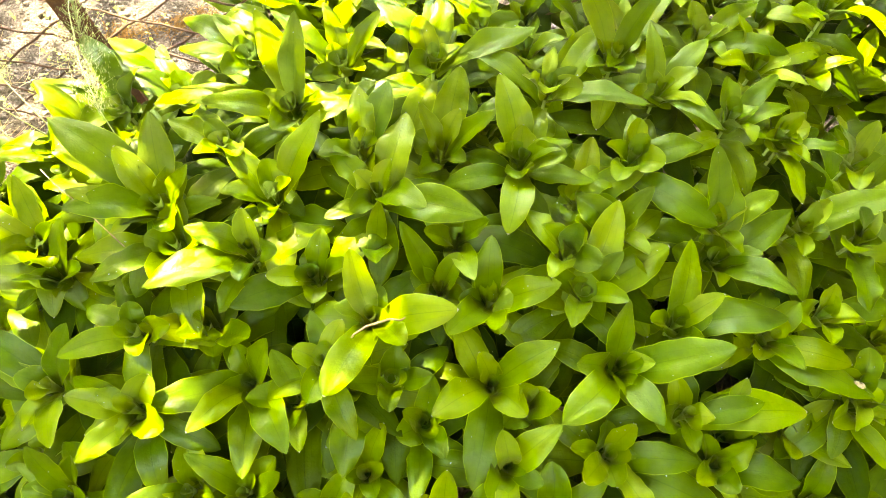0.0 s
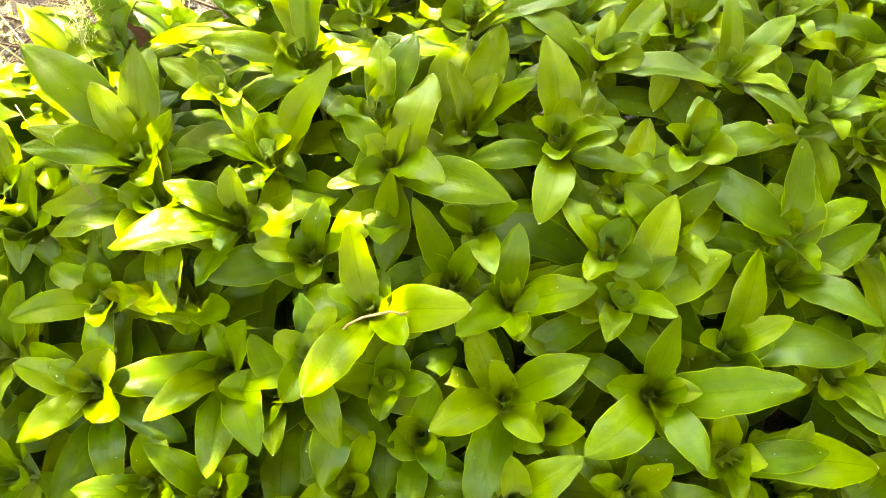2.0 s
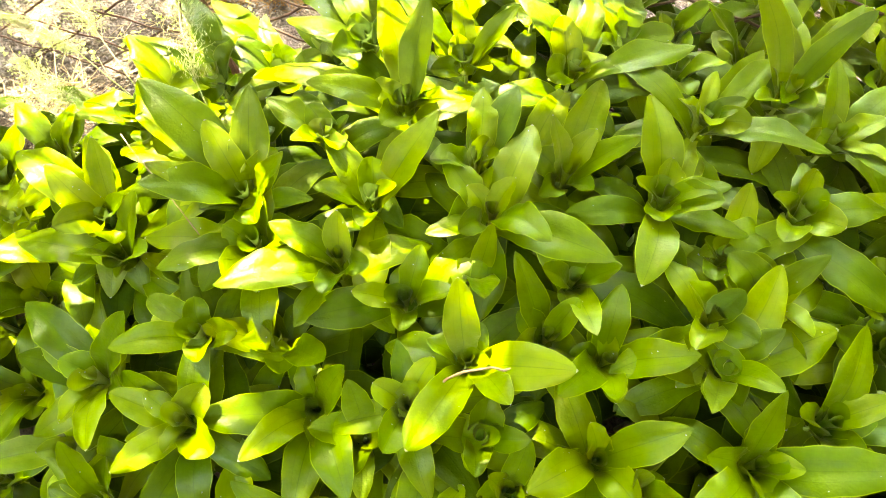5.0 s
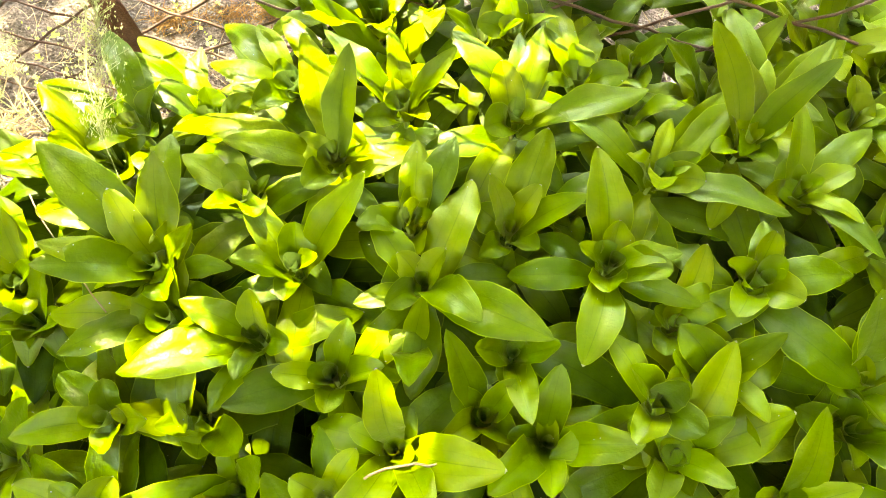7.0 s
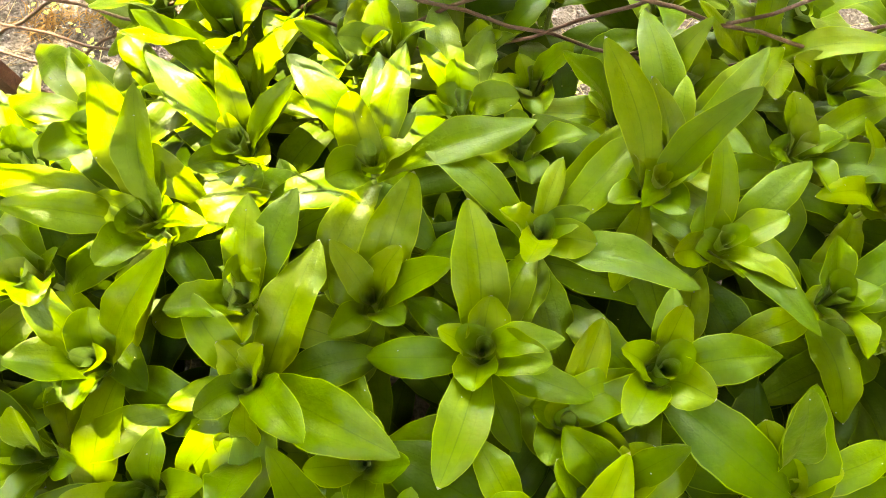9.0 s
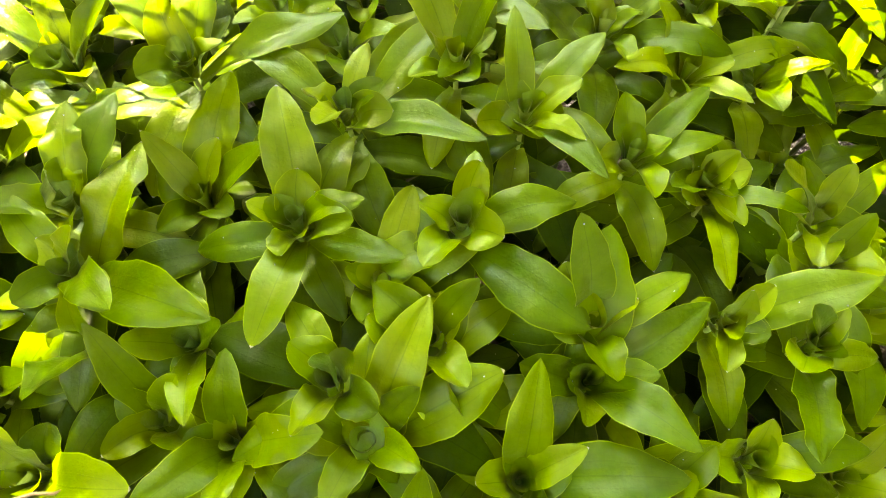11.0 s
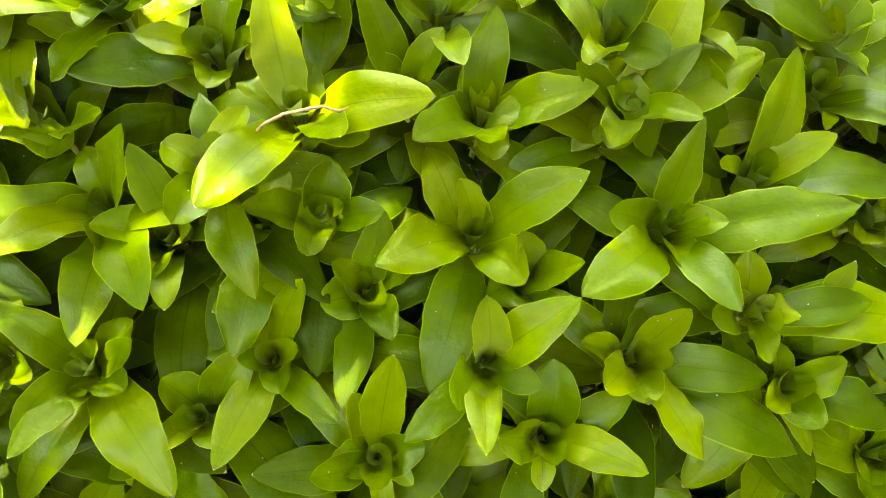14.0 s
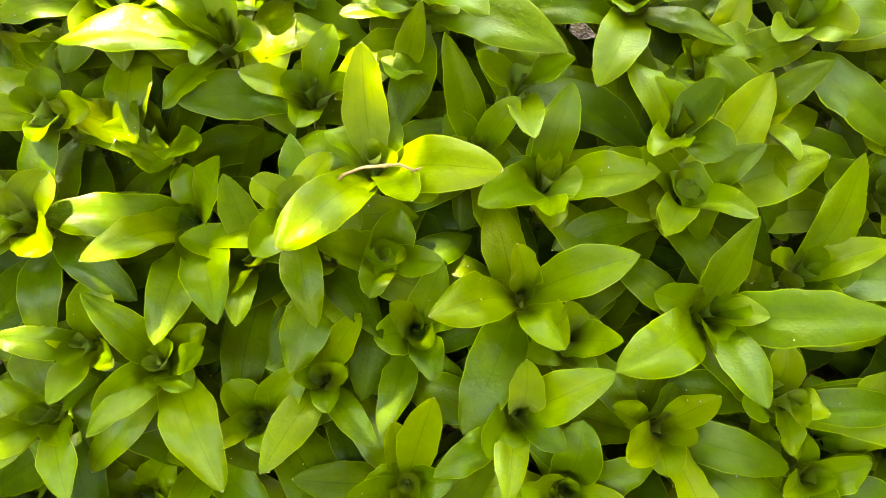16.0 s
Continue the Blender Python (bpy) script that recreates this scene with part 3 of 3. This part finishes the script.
# ---------------------------------------------------------------- fence behind the bed
def fence():
    th = new("wire_fence")
    th.location = (0, 0.62, 0)
    tagged(th, "rusty diamond wire mesh fence behind the plants", "fence")
    rng = random.Random(3)
    low, high, half = 0.0, 0.95, 1.35
    for slope, at, gap, back, count in ((0.70, 0.579, 0.0725, 0.002, 46), (-0.30, 0.024, 0.0735, -0.002, 34)):
        for k in range(-count, count):
            # one strand, from where it enters the panel to where it leaves it
            ends = []
            for x in (-half, half):
                z = at + gap * k + slope * x
                if z < low:
                    x, z = x + (low - z) / slope, low
                elif z > high:
                    x, z = x + (high - z) / slope, high
                ends.append((x, z))
            (xa, za), (xb, zb) = ends
            if xb - xa < 0.06 or xa > half or xb < -half:
                continue
            steps = max(3, int((xb - xa) / 0.0365))
            pts = []
            for i in range(steps + 1):
                x = xa + (xb - xa) * i / steps
                z = za + (zb - za) * i / steps
                weave = 0.0022 * math.cos(math.pi * i)
                pts.append((x, back * 0.5 + weave + 0.012 * noise.noise((x * 3, z * 4, 7)), z + 0.005 * noise.noise((x * 9, z * 9, 3 + k))))
            v, f = tube(pts, 0.0017, 5)
            mesh_object("wire", v, f, WIRE, th)
    return th


fence()


def post():
    """An upright angle iron, eaten by rust."""
    th = new("fence_post")
    th.location = (-0.472, 0.60, 0)
    tagged(th, "rusty upright angle-iron fence post", "post")
    a, b = Vector((0, 0, -0.05)), Vector((-0.01, 0.0, 1.0))
    d = (b - a).normalized()
    s = d.cross(Vector((0, 1, 0))).normalized()
    w = s.cross(d)
    verts, faces = [], []
    shape = [(-0.018, -0.003), (0.018, -0.003), (0.018, 0.034), (0.013, 0.034), (0.013, 0.003), (-0.018, 0.003)]
    steps = 24
    for i in range(steps + 1):
        p = a + (b - a) * (i / steps)
        for u, t in shape:
            j = 0.0016 * noise.noise((u * 200, t * 200, i * 1.3))
            verts.append(p + s * (u + j) + w * (t + j))
    m = len(shape)
    for i in range(steps):
        for k in range(m):
            q = (k + 1) % m
            faces.append((i * m + k, i * m + q, (i + 1) * m + q, (i + 1) * m + k))
    faces += [tuple(range(m)), tuple(steps * m + k for k in range(m))]
    mesh_object("bar", verts, faces, RUST, th, False)


post()



# ---------------------------------------------------------------- small things among and behind the plants
def fibres(name, label, category, mat, spots, count, length, thick, lift, seed, flat=0.3):
    """A tangle of thin bent stalks round the given spots (x, y, spread)."""
    rng = random.Random(seed)
    verts, faces = [], []
    for k in range(count):
        x, y, spread = rng.choice(spots)
        x, y = x + rng.gauss(0, spread), y + rng.gauss(0, spread * 0.6)
        z = ground_height(x, y) + rng.uniform(0.0, lift)
        a, ln = rng.random() * 6.28, rng.uniform(*length)
        bend = rng.uniform(-0.9, 0.9)
        pts, w, e = [], a, rng.uniform(-flat, flat)
        p = Vector((x, y, max(z, 0.002)))
        for i in range(5):
            pts.append(p.copy())
            p = p + Vector((math.cos(w), math.sin(w), math.sin(e))) * ln / 4
            p.z = max(p.z, 0.002)
            w += bend / 4
        v, f = tube(pts, [thick, thick, thick * 0.9, thick * 0.7, thick * 0.4], 4)
        o = len(verts)
        verts += v
        faces += [tuple(o + i for i in q) for q in f]
    tagged(mesh_object(name, verts, faces, mat), label, category, kind="stuff")


fibres("dry_moss", "tufts of orange dry moss on the soil behind the fence", "moss", MOSS,
       [(-0.56, 0.77, 0.015), (-0.52, 0.785, 0.02), (-0.46, 0.80, 0.02), (-0.41, 0.815, 0.015)], 420, (0.01, 0.026), 0.0006, 0.02, 31, 0.9)
fibres("straw", "sunlit heap of dry straw beside the fence", "straw", STRAW,
       [(-0.76, 0.55, 0.025), (-0.72, 0.56, 0.03), (-0.73, 0.52, 0.025)], 130, (0.03, 0.08), 0.0008, 0.03, 32, 0.5)
fibres("dry_litter", "brown dead stalks lying under the plants", "litter", STRAW_DARK,
       [(x / 10, y / 10, 0.05) for x in range(-6, 7, 2) for y in (-2, 0, 2, 4)], 500, (0.04, 0.12), 0.0011, 0.015, 33, 0.15)
fibres("dead_grass", "pale dead grass stalks behind the fence", "grass", STRAW,
       [(-0.9, 0.8, 0.09), (-0.7, 0.72, 0.06), (-0.55, 0.68, 0.05), (-0.3, 0.8, 0.08), (0.1, 0.85, 0.1), (0.4, 0.85, 0.1)], 230, (0.02, 0.09), 0.0005, 0.03, 34, 0.8)


def weeds():
    """Tiny seedlings dotted over the bare soil."""
    rng = random.Random(41)
    verts, faces = [], []
    for k in range(260):
        x, y = (rng.uniform(-1.1, -0.42), rng.uniform(0.5, 1.0)) if k < 200 else (rng.uniform(-0.4, 0.8), rng.uniform(0.66, 0.95))
        g = Vector((x, y, ground_height(x, y)))
        stalk = rng.uniform(0.008, 0.05)
        for j in range(rng.randint(4, 9)):
            a, e, r = rng.random() * 6.28, rng.uniform(0.1, 0.9), rng.uniform(0.004, 0.011)
            d = Vector((math.cos(a) * math.cos(e), math.sin(a) * math.cos(e), math.sin(e)))
            s = Vector((-math.sin(a), math.cos(a), 0)) * r * 0.35
            p = g + Vector((0, 0, stalk * rng.random()))
            o = len(verts)
            verts += [p, p + d * r * 0.5 + s, p + d * r + Vector((0, 0, -0.15 * r)), p + d * r * 0.5 - s]
            faces.append((o, o + 1, o + 2, o + 3))
    tagged(mesh_object("seedlings", verts, faces, YOUNG_WEED), "tiny yellow-green seedlings dotted over the soil", "weeds", kind="stuff")


weeds()


def grass_stalk(points, plume, seed, label):
    rng = random.Random(seed)
    o = Vector(points[0])
    th = new("grass_stalk")
    th.location = o
    tagged(th, label, "grass")
    pts = [Vector(p) - o for p in points]
    v, f = tube([Vector((0.01, -0.005, -o.z))] + pts, [0.0009] * 2 + [0.0006] * (len(pts) - 1), 5)
    mesh_object("stalk", v, f, SEED, th)
    verts, faces = [], []
    a, b = pts[-plume - 1], pts[-1]
    for k in range(1100):
        s = rng.random()
        c = a.lerp(b, s)
        wide = 0.032 * math.sin(math.pi * min(1.0, s * 0.85 + 0.12))
        w, r = rng.random() * 6.28, rng.uniform(0.0, wide)
        p = c + Vector((math.cos(w) * r, math.sin(w) * r * 0.7, rng.uniform(-0.3, 0.7) * r))
        d = (b - a).normalized() * 0.0021 + Vector((rng.uniform(-1, 1), rng.uniform(-1, 1), rng.uniform(-1, 1))) * 0.0009
        n = Vector((rng.uniform(-1, 1), rng.uniform(-1, 1), rng.uniform(-1, 1))).normalized() * 0.0004
        m = d.cross(n).normalized() * 0.0004
        i = len(verts)
        verts += [p - d, p + n, p + m, p - n, p - m, p + d]
        faces += [(i, i + 1, i + 2), (i, i + 2, i + 3), (i, i + 3, i + 4), (i, i + 4, i + 1), (i + 5, i + 2, i + 1), (i + 5, i + 3, i + 2), (i + 5, i + 4, i + 3), (i + 5, i + 1, i + 4)]
        if k % 6 == 0:
            tv, tf = tube([c - (b - a) * 0.05, p], 0.00025, 3)
            i = len(verts)
            verts += tv
            faces += [tuple(i + q for q in t) for t in tf]
    tagged(mesh_object("seed_head", verts, faces, SEED, th), "airy pale seed head")


grass_stalk([(-0.283, 0.300, 0.345), (-0.320, 0.349, 0.360), (-0.339, 0.376, 0.366), (-0.365, 0.425, 0.375), (-0.395, 0.50, 0.372), (-0.415, 0.545, 0.350)], 3, 51,
            "thin wild grass stalk with airy seed head above the leaves")
grass_stalk([(-0.42, 0.39, 0.27), (-0.512, 0.476, 0.285), (-0.57, 0.528, 0.28), (-0.618, 0.568, 0.262)], 2, 52, "thin wild grass stalk with airy seed head by the fence")
grass_stalk([(-0.47, 0.43, 0.22), (-0.53, 0.455, 0.27), (-0.60, 0.49, 0.275), (-0.66, 0.51, 0.25)], 2, 53, "thin wild grass stalk with airy seed head by the fence")

grass_stalk([(-0.44, 0.35, 0.24), (-0.461, 0.366, 0.25), (-0.534, 0.404, 0.25), (-0.58, 0.43, 0.247), (-0.624, 0.458, 0.24)], 2, 54, "thin wild grass stalk with airy seed head by the fence")
grass_stalk([(-0.48, 0.34, 0.2), (-0.513, 0.362, 0.22), (-0.571, 0.389, 0.22), (-0.644, 0.429, 0.2)], 2, 55, "thin wild grass stalk with airy seed head by the fence")


def bent_stalk(points, thick, name, label, mat):
    o = Vector(points[0])
    v, f = tube([Vector(p) - o for p in points], thick, 5)
    ob = mesh_object(name, v, f, mat)
    ob.location = o
    tagged(ob, label, "stalk")


bent_stalk([(-0.415, 0.336, 0.318), (-0.39, 0.314, 0.331), (-0.347, 0.280, 0.342), (-0.313, 0.251, 0.345), (-0.30, 0.24, 0.340)], 0.0006, "dry_stalk", "thin dry grass stalk lying over the leaves", STRAW_DARK)
bent_stalk([(-0.083, 0.150, 0.340), (-0.078, 0.154, 0.346), (-0.067, 0.160, 0.349), (-0.047, 0.166, 0.351), (-0.038, 0.166, 0.347), (-0.030, 0.169, 0.350), (-0.027, 0.165, 0.344)], 0.0010, "withered_tendril", "withered pale brown tendril lying on a leaf", STRAW_DARK)


def snail_shell(at, turn):
    """A small banded shell: a tube that widens as it coils."""
    rings, sides, turns = 64, 12, 3.2
    verts, faces = [], []
    for i in range(rings + 1):
        s = i / rings
        w = s * turns * 2 * math.pi
        grow = 0.0007 * math.exp(1.75 * s)
        rad = grow * 1.15
        c = Vector((math.cos(w) * grow * 0.95, math.sin(w) * grow * 0.95, -0.0060 * s))
        out = Vector((math.cos(w), math.sin(w), 0))
        for k in range(sides):
            q = 2 * math.pi * k / sides
            verts.append(c + (out * math.cos(q) + Vector((0, 0, 1)) * math.sin(q) * 1.15) * rad)
    for i in range(rings):
        for k in range(sides):
            n = (k + 1) % sides
            faces.append((i * sides + k, i * sides + n, (i + 1) * sides + n, (i + 1) * sides + k))
    faces.append(tuple(range(sides)))
    faces.append(tuple(rings * sides + k for k in range(sides)))
    verts = [Vector((1.05 * v.x, 0.58 * v.y, 0.62 * v.z)) for v in verts]
    ob = mesh_object("snail_shell", verts, faces, SHELL)
    ob.matrix_world = Matrix.Translation(at) @ Euler(turn).to_matrix().to_4x4()
    tagged(ob, "small grey-brown and cream snail shell on a leaf", "shell")


snail_shell((0.4165, 0.1275, 0.2525), (0.2, 0.15, -0.6))


# ---------------------------------------------------------------- plain unseen walls round the plot, added to cut the sky light
def shade_wall(name, a, b, height, thick=0.2):
    a, b = Vector((*a, 0)), Vector((*b, 0))
    d = (b - a).normalized()
    s = d.cross(Vector((0, 0, 1))) * thick / 2
    bm = bmesh.new()
    vs = [bm.verts.new(p + q + Vector((0, 0, z))) for z in (-0.2, height) for p, q in ((a, -s), (b, -s), (b, s), (a, s))]
    for f in ((0, 1, 2, 3), (7, 6, 5, 4), (0, 4, 5, 1), (1, 5, 6, 2), (2, 6, 7, 3), (3, 7, 4, 0)):
        bm.faces.new([vs[i] for i in f])
    bmesh.ops.recalc_face_normals(bm, faces=bm.faces)
    me = bpy.data.meshes.new(name)
    bm.to_mesh(me)
    me.materials.append(WALL)
    tagged(new(name, me), "plain unseen wall added to keep sky light off the bed", "wall", kind="structure")


shade_wall("wall_south", (-2.4, -1.1), (1.22, -1.1), 3.0)
shade_wall("wall_east", (1.12, -1.0), (1.12, 4.4), 4.0)
shade_wall("wall_west", (-2.3, -1.0), (-2.3, 4.4), 2.2)
shade_wall("wall_north", (-2.4, 4.5), (1.22, 4.5), 2.4)


# ---------------------------------------------------------------- an unseen tree, added to shade the bed
def tree():
    th = new("shade_tree")
    base = SUN * 2.5
    foot = Vector((0.55, 2.7, 0))
    th.location = foot
    tagged(th, "unseen leafy tree added to shade the bed", "tree")
    rng = random.Random(21)
    v, f = tube([Vector((0, 0, -0.1)), Vector((0.05, 0, 0.9)), Vector((0.0, -0.08, 1.9)), Vector((0.1, -0.2, 3.2))], [0.11, 0.09, 0.075, 0.04], 10)
    mesh_object("trunk", v, f, BARK, th)
    for k in range(7):
        w = k * 2 * math.pi / 7
        s = Vector((0.0, -0.08, 1.7 + 0.1 * k))
        e = base + Vector((math.cos(w) * 0.6, math.sin(w) * 0.6, 0.25 * math.sin(3 * w))) - foot
        v, f = tube([s, s.lerp(e, 0.5) + Vector((0, 0, 0.15)), e], [0.022, 0.012, 0.005], 7)
        mesh_object("limb", v, f, BARK, th)
    across = SUN.cross(Vector((0, 0, 1))).normalized()
    above = across.cross(SUN).normalized()
    verts, faces = [], []

    def lit(p, r):
        """Where the crown is left open so that sun patches fall on the bed."""
        q = p - SUN * ((p.z - 0.335) / SUN.z)
        for gx, gy, gr in GAPS:
            if (q.x - gx) ** 2 + (q.y - gy) ** 2 < (0.85 * gr + 0.45 * r) ** 2:
                return True
        speckle = noise.noise((q.x * 15, q.y * 15, 2)) + 0.5 * noise.noise((q.x * 34, q.y * 34, 8))
        return (speckle > 0.10 and q.x < -0.45 and q.y > 0.6) or (speckle > 0.02 and q.x < -0.44 and q.y > 0.25)

    for k in range(128000):
        x, y = rng.uniform(-1.45, 1.35), rng.uniform(-1.6, 1.7)
        far = y < -0.4
        if far and k % 2:
            continue
        if noise.noise((x * 2, y * 2, 5)) < 2.2 * max(abs(x + 0.05) - 1.3, abs(y - 0.05) - 1.5, 0.0) * 4 - 1.1:
            continue
        p = Vector((x, y, 0.335)) + SUN * (2.5 + rng.gauss(0, 0.1))
        r = rng.uniform(0.017, 0.028) * (1.7 if far else 1.0)
        if lit(p, r):
            continue
        q = Euler((rng.uniform(-0.8, 0.8), rng.uniform(-0.8, 0.8), rng.random() * 6.28)).to_matrix()
        i = len(verts)
        verts += [p - foot + q @ Vector(o) * r for o in ((-1, 0, 0), (-0.2, -0.55, 0.1), (1, 0, -0.1), (-0.2, 0.55, 0.1))]
        faces.append((i, i + 1, i + 2, i + 3))
    # unseen boughs that hang over the near end of the bed, added to darken it
    for k in range(6000):
        w, d = rng.random() * 6.28, rng.random() ** 0.5
        p = Vector((0.78 + 0.52 * d * math.cos(w), 0.08 + 0.85 * d * math.sin(w), 1.72 + rng.gauss(0, 0.09)))
        if noise.noise(p * 4) < -0.12:
            continue
        r = rng.uniform(0.022, 0.04)
        q = Euler((rng.uniform(-0.8, 0.8), rng.uniform(-0.8, 0.8), rng.random() * 6.28)).to_matrix()
        i = len(verts)
        verts += [p - foot + q @ Vector(o) * r for o in ((-1, 0, 0), (-0.2, -0.55, 0.1), (1, 0, -0.1), (-0.2, 0.55, 0.1))]
        faces.append((i, i + 1, i + 2, i + 3))
    mesh_object("crown", verts, faces, CROWN, th, False)
    v, f = tube([Vector((0.0, -0.08, 1.9)), Vector((0.2, -1.0, 2.15)), Vector((0.75, 0.4, 1.95)) - foot, Vector((0.8, -0.25, 1.75)) - foot], [0.04, 0.03, 0.02, 0.006], 7)
    mesh_object("limb", v, f, BARK, th)


# openings in the crown, set where the sun patches lie on the bed
NEAR_GAPS = [(-0.336, 0.011, 0.009), (-0.329, 0.077, 0.014), (-0.222, 0.086, 0.016), (-0.270, 0.086, 0.012), (-0.073, 0.090, 0.0128), (-0.284, 0.118, 0.012),
        (-0.175, 0.137, 0.0112), (-0.272, 0.145, 0.0096), (-0.282, 0.154, 0.012), (-0.300, 0.164, 0.008), (-0.063, 0.165, 0.0144), (-0.050, 0.176, 0.02),
        (-0.267, 0.192, 0.008), (-0.234, 0.196, 0.01), (-0.250, 0.198, 0.018), (-0.270, 0.202, 0.0096), (-0.229, 0.211, 0.016), (-0.197, 0.219, 0.014),
        (-0.183, 0.229, 0.02), (-0.167, 0.244, 0.02), (-0.245, 0.246, 0.018), (-0.223, 0.253, 0.016), (-0.201, 0.256, 0.012), (-0.240, 0.268, 0.02),
        (-0.106, 0.275, 0.012), (-0.132, 0.278, 0.012)]
MIDDLE_GAPS = [(-0.521, 0.282, 0.02), (-0.244, 0.286, 0.02), (-0.094, 0.296, 0.01), (-0.468, 0.296, 0.014), (-0.171, 0.302, 0.014), (-0.230, 0.303, 0.02),
        (-0.183, 0.317, 0.016), (-0.220, 0.320, 0.012), (-0.425, 0.320, 0.03), (-0.450, 0.370, 0.05), (-0.095, 0.375, 0.014), (-0.380, 0.380, 0.05),
        (-0.202, 0.397, 0.016), (-0.280, 0.398, 0.014), (-0.174, 0.402, 0.014), (-0.150, 0.405, 0.014), (-0.249, 0.406, 0.014), (-0.476, 0.408, 0.03),
        (-0.587, 0.413, 0.025), (-0.138, 0.417, 0.02), (-0.524, 0.417, 0.015), (-0.419, 0.429, 0.02), (-0.399, 0.435, 0.02), (-0.137, 0.438, 0.014),
        (-0.016, 0.447, 0.012), (-0.089, 0.449, 0.01)]
FAR_GAPS = [(-0.527, 0.450, 0.03), (-0.330, 0.450, 0.05), (-0.402, 0.464, 0.02), (-0.160, 0.470, 0.04), (-0.234, 0.470, 0.014), (-0.051, 0.471, 0.015),
        (-0.074, 0.476, 0.025), (-0.203, 0.489, 0.014), (-0.029, 0.493, 0.02), (-0.193, 0.504, 0.02), (0.474, 0.516, 0.03), (-0.100, 0.520, 0.055),
        (-0.427, 0.521, 0.015), (-0.183, 0.533, 0.03), (-0.030, 0.540, 0.045), (-0.365, 0.545, 0.02), (-0.173, 0.555, 0.03), (-0.291, 0.573, 0.015),
        (-0.060, 0.581, 0.022), (-0.118, 0.582, 0.02), (-0.520, 0.610, 0.09), (-0.152, 0.614, 0.025), (-0.249, 0.635, 0.02), (0.493, 0.638, 0.03)]
GAPS = NEAR_GAPS + [(x, y, 1.35 * r) for x, y, r in MIDDLE_GAPS] + [(x, y, (2.1 if x > -0.3 else 1.6) * r) for x, y, r in FAR_GAPS]
CROWN = rough_material("crown_leaf", [(0.3, (0.05, 0.10, 0.02)), (0.7, (0.10, 0.16, 0.03))], 5, 0.6)
tree()
